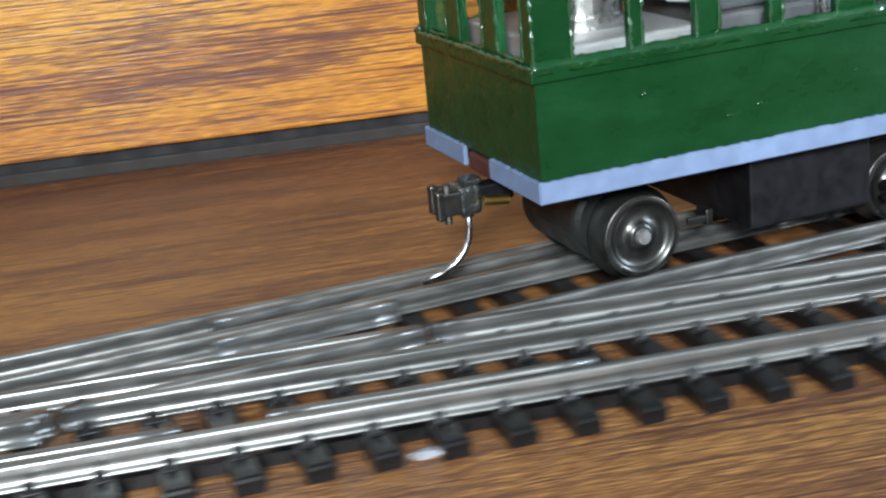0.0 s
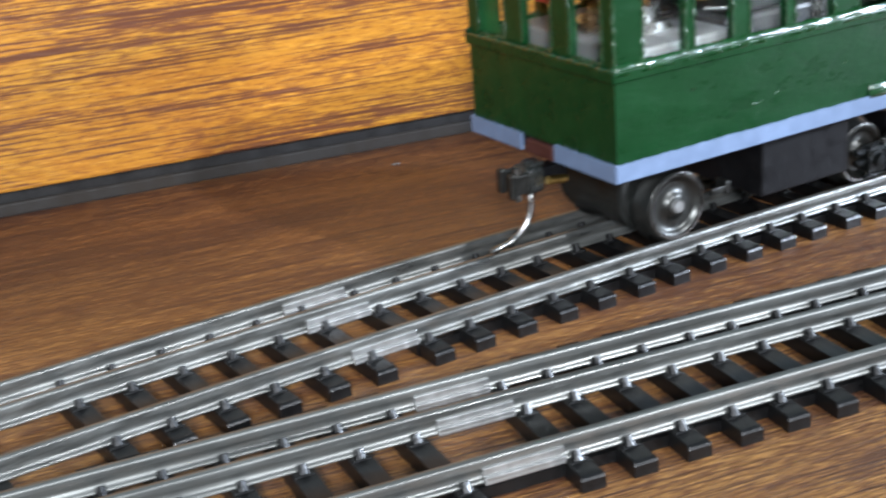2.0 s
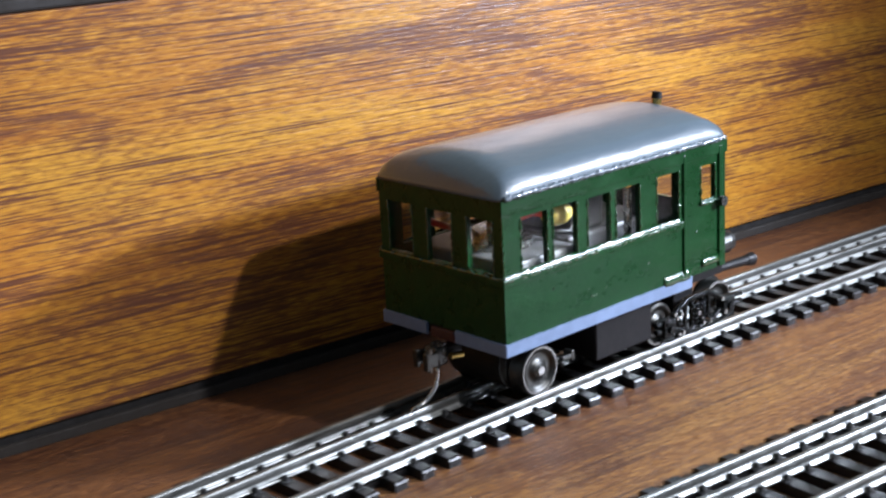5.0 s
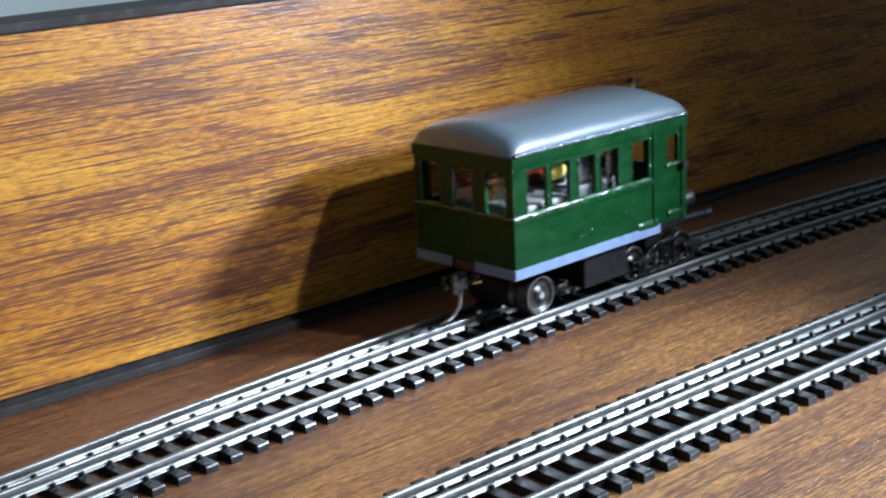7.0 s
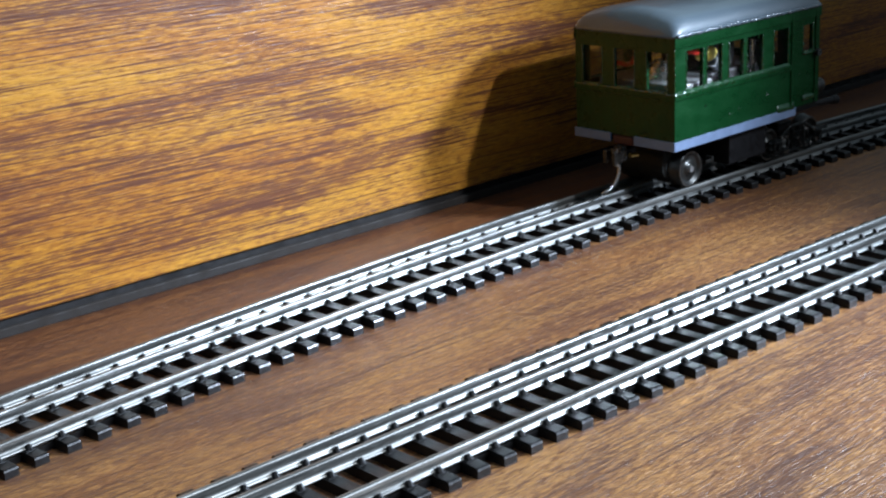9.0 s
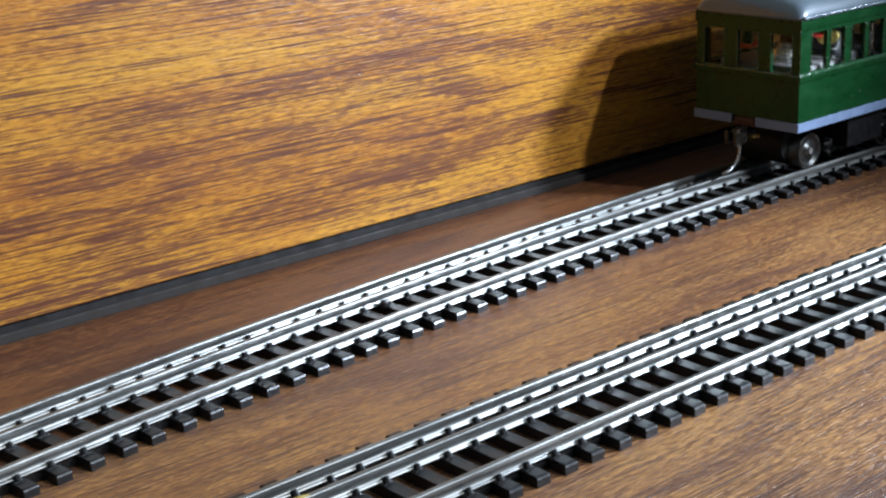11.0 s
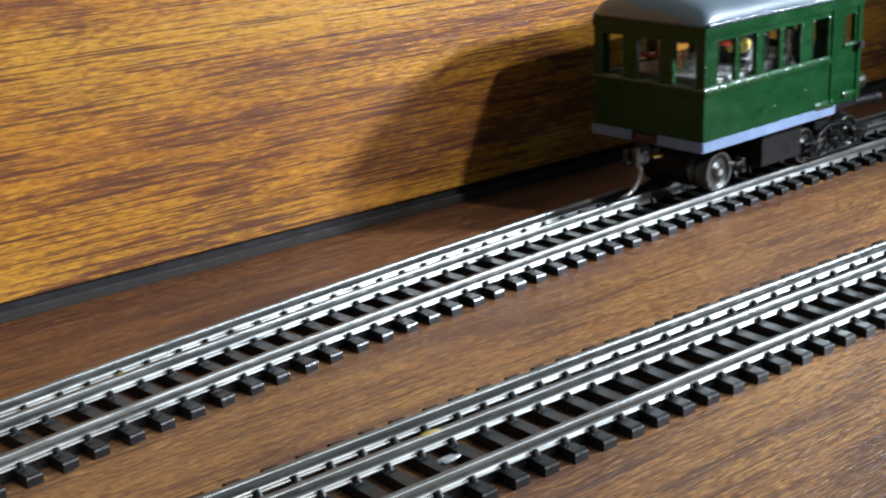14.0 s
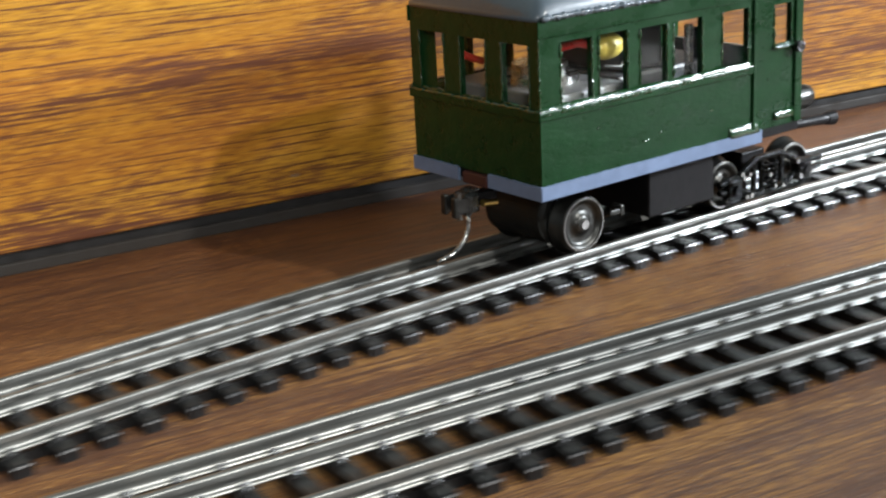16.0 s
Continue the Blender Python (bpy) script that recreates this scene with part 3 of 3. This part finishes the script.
rod(bm, (12, CAR_MID - 2, 34.5), (12, CAR_MID - 2, 35.6), 2.0, n=20)
part("flywheel", bm, STEEL, railcar, "stacked bright steel discs")
bm = bmesh.new()
bmesh.ops.create_uvsphere(bm, u_segments=20, v_segments=12, radius=1.0)
bmesh.ops.transform(bm, matrix=Matrix.Translation((18.2, CAR_Y0 + 5.0, 37.0)) @ Matrix.Diagonal((3.4, 2.2, 2.1, 1)), verts=bm.verts)
part("capacitor", bm, YELLOW, railcar, "yellow rounded capacitor", smooth=True)
part("wire", tube(bmesh.new(), [(15.5, CAR_Y0 + 5, 37.5), (12.5, CAR_Y0 + 5.2, 38.3), (9.5, CAR_Y0 + 6, 37.8), (7.0, CAR_Y0 + 7, 38.6)], 0.7), RED, railcar, "red insulated wire", smooth=True)
part("lead", tube(bmesh.new(), [(21.0, CAR_Y0 + 5, 36.5), (22.2, CAR_Y0 + 4.5, 35.0), (20.5, CAR_Y0 + 4, 33.6), (17.0, CAR_Y0 + 4, 34.2)], 0.22, 6), WHITE, railcar, "thin pale lead", smooth=True)
part("post", rod(bmesh.new(), (35.8, CAR_Y0 + 4.0, 29), (35.8, CAR_Y0 + 4.0, 38), 0.75), STEEL, railcar, "bright metal post")
bm = tube(bmesh.new(), [(6 + 1.0 * math.sin(3 * a), 13.6 + 5.4 * math.cos(a), 38.6 + 4.0 * math.sin(a)) for a in [2 * math.pi * k / 28 for k in range(27)]], 0.62)
part("wire", bm, RED, railcar, "red insulated wire loop", smooth=True)

# underbody
drum = rod(bmesh.new(), (12.5, 2.6, 10.6), (12.5, 15.0, 10.6), 5.2, n=36)
rod(drum, (12.5, 2.2, 10.6), (12.5, 2.7, 10.6), 4.2, 4.9, n=36)
part("gearbox", drum, DRUM, railcar, "grey gearbox drum on the rear axle", smooth=False)
part("tank", box(bmesh.new(), 25.5, CAR_Y0 + 3.0, 8.2, 41.0, CAR_Y1 - 3.0, 16.95, 0.3), BLACK, railcar, "black box under the floor")
part("frame_rail", box(bmesh.new(), 8, 2.5, 13.4, 44, 14.8, 16.9, 0.3), BLACK, railcar)
part("draft_gear", box(bmesh.new(), -0.2, 5.6, 16.6, 4.0, 11.6, 18.6, 0.3), RUST, railcar, "red-brown coupler pocket")

bm = box(bmesh.new(), 19.2, -1.6, 9.4, 21.8, -1.1, 10.2, 0.12)
box(bm, 21.4, -1.7, 9.0, 22.3, 0.4, 10.8, 0.15)
part("pickup_bracket", bm, GUNMETAL, railcar, "small worn steel pickup beside the wheel")

# knuckle coupler with its bent wire
coupler = part("coupler", box(bmesh.new(), -2.6, CAR_MID - 1.2, 13.8, 3.0, CAR_MID + 1.2, 15.8, 0.25), BLACK, railcar, "black knuckle coupler")
bm = box(bmesh.new(), -3.8, CAR_MID - 1.9, 12.9, -0.9, CAR_MID + 1.7, 16.3, 0.6)
box(bm, -4.4, CAR_MID - 0.5, 13.3, -3.4, CAR_MID + 0.7, 15.9, 0.25)
rod(bm, (-2.2, CAR_MID - 0.1, 12.4), (-2.2, CAR_MID - 0.1, 16.9), 0.7, n=12)
box(bm, -2.6, CAR_MID - 1.3, 16.2, -0.6, CAR_MID + 1.1, 16.7, 0.15)
part("knuckle", bm, GLOSS_BLACK, coupler, "worn dark metal coupler head")
for y, x, w in ((CAR_MID - 1.7, -6.3, 0.55), (CAR_MID + 1.3, -5.9, 0.6)):
    bm = box(bmesh.new(), x, y - w, 13.0, x + 0.9, y + w, 16.2, 0.22)
    box(bm, x + 0.6, y - w * 0.7, 13.3, -3.4, y + w * 0.7, 15.9, 0.25)
    part("jaw", bm, GUNMETAL, coupler, "worn grey coupler jaw")
part("pivot_pin", rod(bmesh.new(), (-5.0, CAR_MID - 1.6, 12.5), (-5.0, CAR_MID - 1.6, 16.8), 0.45, n=12), WORN_STEEL, coupler)
part("spring", rod(bmesh.new(), (-1.2, CAR_MID - 2.6, 14.6), (1.6, CAR_MID - 2.6, 14.2), 0.55), BRASS, coupler, "small brass spring")
curve = [(-2.1, CAR_MID, 13.4), (-2.1, CAR_MID, 11.4), (-2.3, CAR_MID, 9.9), (-2.9, CAR_MID, 8.6), (-4.0, CAR_MID + 0.1, 7.4), (-5.6, CAR_MID + 0.1, 6.6), (-8.2, CAR_MID + 0.2, 6.0)]
part("trip_wire", tube(bmesh.new(), curve, 0.42), STEEL, coupler, "bent steel wire", smooth=True)


def wheel_mesh(r):
    """One wheel, its outer face towards -y, with a raised rim, dished plate and hub."""
    bm = bmesh.new()
    lathe(bm, [(2.2, 0.5), (2.2, r + 0.62), (1.75, r + 0.68), (1.5, r + 0.15), (-0.6, r), (-0.75, r - 0.12), (-0.75, r - 0.85), (-0.25, r - 1.0), (-0.10, r - 1.7), (-0.05, 1.7), (-0.6, 1.5), (-0.72, 0.9), (-0.72, 0.05)], 44)
    return finish(bm, True)


WHEEL_BIG, WHEEL_SMALL = wheel_mesh(4.55), wheel_mesh(4.2)
wheelsets = []


def wheelset(x, r, mesh):
    axle = part("axle", rod(bmesh.new(), (0, -0.6, 0), (0, GAUGE_WIDE + 0.6, 0), 0.75, n=16), STEEL, railcar, "steel axle with two wheels")
    part("wheel", mesh, GUNMETAL, axle, "dark steel wheel with bright worn rim")
    part("wheel", mesh, GUNMETAL, axle, "dark steel wheel with bright worn rim", at=pose(0, GAUGE_WIDE * U, 0, 0, 0, 180))
    for y in (-0.82, GAUGE_WIDE + 0.82):
        ring = lathe(bmesh.new(), [(y - 0.06, r - 0.5), (y - 0.06, r - 0.22), (y + 0.06, r - 0.22), (y + 0.06, r - 0.5)], 44)
        bmesh.ops.delete(ring, geom=[f for f in ring.faces if len(f.verts) > 4], context="FACES_ONLY")
        part("rim", ring, WORN_STEEL, axle, "polished wheel rim", smooth=False)
    part("hub_cap", rod(bmesh.new(), (0, -1.25, 0), (0, -0.6, 0), 0.75, 0.95, 20), JOINER, axle, "bright axle end")
    wheelsets.append((axle, x, r))


wheelset(14.1, 4.55, WHEEL_BIG)
wheelset(47.0, 4.2, WHEEL_SMALL)
wheelset(65.5, 4.2, WHEEL_SMALL)

# front bogie with arch-bar side frames
bogie = part("bogie", box(bmesh.new(), 53.2, 0.5, 9.0, 59.3, GAUGE_WIDE - 0.5, 13.0, 0.3), BLACK, railcar, "black bogie bolster")
rng = random.Random(21)
for y, out in ((-2.7, -1), (GAUGE_WIDE + 2.7, 1)):
    bm = tube(bmesh.new(), [(43.8, y, 9.6), (48.5, y, 10.2), (53.0, y, 12.6), (59.5, y, 12.6), (64.0, y, 10.2), (70.5, y, 9.6)], 0.6, 8)
    tube(bm, [(43.8, y, 8.2), (48.5, y, 8.0), (53.0, y, 6.3), (59.5, y, 6.3), (64.0, y, 8.0), (70.5, y, 8.2)], 0.55, 8)
    tube(bm, [(45.0, y + out * 0.4, 6.1), (67.5, y + out * 0.4, 6.1)], 0.4, 6)
    for x in (52.6, 54.6, 57.9, 59.9):
        rod(bm, (x, y, 6.2), (x, y, 12.8), 0.5, n=8)
    part("side_frame", bm, OILY_FRAME, bogie, "oily black arch-bar side frame")
    for x in (47.0, 65.5):
        b = box(bmesh.new(), x - 1.7, y - 1.1, 6.6, x + 1.7, y + 1.1, 10.4, 0.4)
        rod(b, (x, y + out * 1.0, 8.4), (x, y + out * 1.7, 8.4), 0.85, n=12)
        box(b, x - 1.2, y + out * 1.1 - 0.3, 9.2, x + 1.2, y + out * 1.1 + 0.3, 10.0, 0.15)
        part("axle_box", b, OILY_FRAME, bogie)
    for x in (55.2, 57.2):
        spring = bmesh.new()
        tube(spring, [(x + 0.75 * math.cos(k * 0.9), y + out * 0.3 + 0.75 * math.sin(k * 0.9), 7.0 + k * 0.13) for k in range(38)], 0.22, 5)
        part("coil_spring", spring, OILY_FRAME, bogie)
    b = bmesh.new()
    for k in range(12):
        x, z = rng.uniform(45, 69), rng.uniform(6.6, 11.6)
        rod(b, (x, y, z), (x, y + out * rng.uniform(0.9, 1.5), z), rng.uniform(0.3, 0.55), n=8)
    part("bolt_heads", b, WORN_STEEL, bogie, "bright bolt heads")
    brake = box(bmesh.new(), 51.0, y - out * 1.6 - 0.5, 5.6, 52.2, y - out * 1.6 + 0.5, 9.4, 0.3)
    box(brake, 60.3, y - out * 1.6 - 0.5, 5.6, 61.5, y - out * 1.6 + 0.5, 9.4, 0.3)
    part("brake_shoe", brake, BLACK, bogie)

# front end
part("pilot_beam", box(bmesh.new(), 50.0, CAR_Y0 + 0.8, 17.6, 61.0, CAR_Y1 - 0.8, 18.9, 0.3), BLACK, railcar, "black front beam")
bm = rod(bmesh.new(), (58, CAR_Y0 + 1.2, 18.0), (68.6, CAR_Y0 + 1.2, 17.5), 0.75, 1.0, n=14)
rod(bm, (67.8, CAR_Y0 + 1.2, 17.5), (69.8, CAR_Y0 + 1.2, 17.4), 1.1, 1.35, n=16)
part("buffer", bm, BLACK, railcar, "black tapered front buffer")
bm = rod(bmesh.new(), (59.5, CAR_Y0 + 3.0, 22.0), (63.2, CAR_Y0 + 3.0, 22.0), 1.9, 2.2, 24)
rod(bm, (63.1, CAR_Y0 + 3.0, 22.0), (64.6, CAR_Y0 + 3.0, 22.0), 2.2, 1.9, 24)
part("headlamp", bm, GUNMETAL, railcar, "dark metal headlamp on the front end")
part("lamp_bracket", box(bmesh.new(), 59.3, CAR_Y0 + 2.2, 19.0, 62.0, CAR_Y0 + 3.8, 20.4, 0.2), BLACK, railcar)
bm = rod(bmesh.new(), (57.4, CAR_Y0 - 0.2, 32.0), (57.4, CAR_Y0 - 1.5, 32.0), 0.9, 1.0, 14)
part("marker_lamp", bm, GLOSS_BLACK, railcar, "small dark side lamp")

# ---- debris on the track ----
def crumb(name, x, y, z, size, material, label, category, seed):
    rng = random.Random(seed)
    bm = bmesh.new()
    bmesh.ops.create_icosphere(bm, subdivisions=2, radius=1.0)
    for v in bm.verts:
        v.co = Vector((v.co.x * size[0], v.co.y * size[1], v.co.z * size[2])) * rng.uniform(0.7, 1.2)
    tagged(part(name, bm, material, at=pose(x * U, y * U, (z + size[2] * 0.6) * U)), label, category)


crumb("grit_lump", 272, near_a(272) + 9.3, 2.0, (1.3, 0.8, 0.9), SLEEPER, "small black lump on a sleeper beside the rail", "grit", 3)
crumb("glue_blob", 189.4, near_a(189.4) + 15.0, 2.0, (1.0, 0.8, 0.7), MUSTARD, "dried mustard-coloured glue blob between the rails", "glue", 4)
crumb("paper_flake", 208.5, near_b(208.5) + 6.5, 2.0, (2.0, 0.9, 0.25), CLEAR_GLUE, "pale flake lying on a sleeper", "flake", 5)
crumb("glue_smear", 209, near_b(209) + 11.2, 4.3, (2.2, 0.5, 0.25), MUSTARD, "yellowish smear on the rail head", "glue", 6)
crumb("glue_drop", -38.3, near_b(-38) - 4.3, 0.3, (2.2, 1.0, 0.5), CLEAR_GLUE, "clear dried glue between two sleeper ends", "glue", 7)
crumb("dust_speck", 155, wall_at(155) - 0.3, 8.6, (0.35, 0.3, 0.35), WHITE, "pale dust speck stuck on the wooden panel", "dust", 8)
crumb("dust_speck", 80, 101.8, 0.25, (0.8, 0.5, 0.12), WHITE, "pale scuff of dust on the varnished board", "dust", 9)



def motions():
    # smooth travel from the keyed distances, ten rows a second
    ts = [t for t, _ in CAR_ROWS]
    xs = [x for _, x in CAR_ROWS]
    m = [0.0] * len(ts)
    d = [(xs[i + 1] - xs[i]) / (ts[i + 1] - ts[i]) for i in range(len(ts) - 1)]
    for i in range(1, len(ts) - 1):
        m[i] = 0.0 if d[i - 1] * d[i] <= 0 else 2 * d[i - 1] * d[i] / (d[i - 1] + d[i])
    m[0], m[-1] = d[0], d[-1]

    def place(t):
        i = max(k for k in range(len(ts) - 1) if ts[k] <= t + 1e-9)
        h = ts[i + 1] - ts[i]
        s = (t - ts[i]) / h
        return (2 * s**3 - 3 * s**2 + 1) * xs[i] + (s**3 - 2 * s**2 + s) * h * m[i] + (3 * s**2 - 2 * s**3) * xs[i + 1] + (s**3 - s**2) * h * m[i + 1]

    times = [k / 10 for k in range(161)]
    run = [place(min(t, 15.999)) for t in times]
    walk(railcar, [(t, pose(x * U, near_a(x) * U, 0, 0, 0, math.degrees(math.atan(slope(near_a, x))))) for t, x in zip(times, run)])
    for axle, x0, r in wheelsets:
        walk(axle, [(t, pose(x0 * U, 0, (RAIL_TOP + r) * U, 0, math.degrees((x - run[0]) / r), 0)) for t, x in zip(times, run)])


motions()
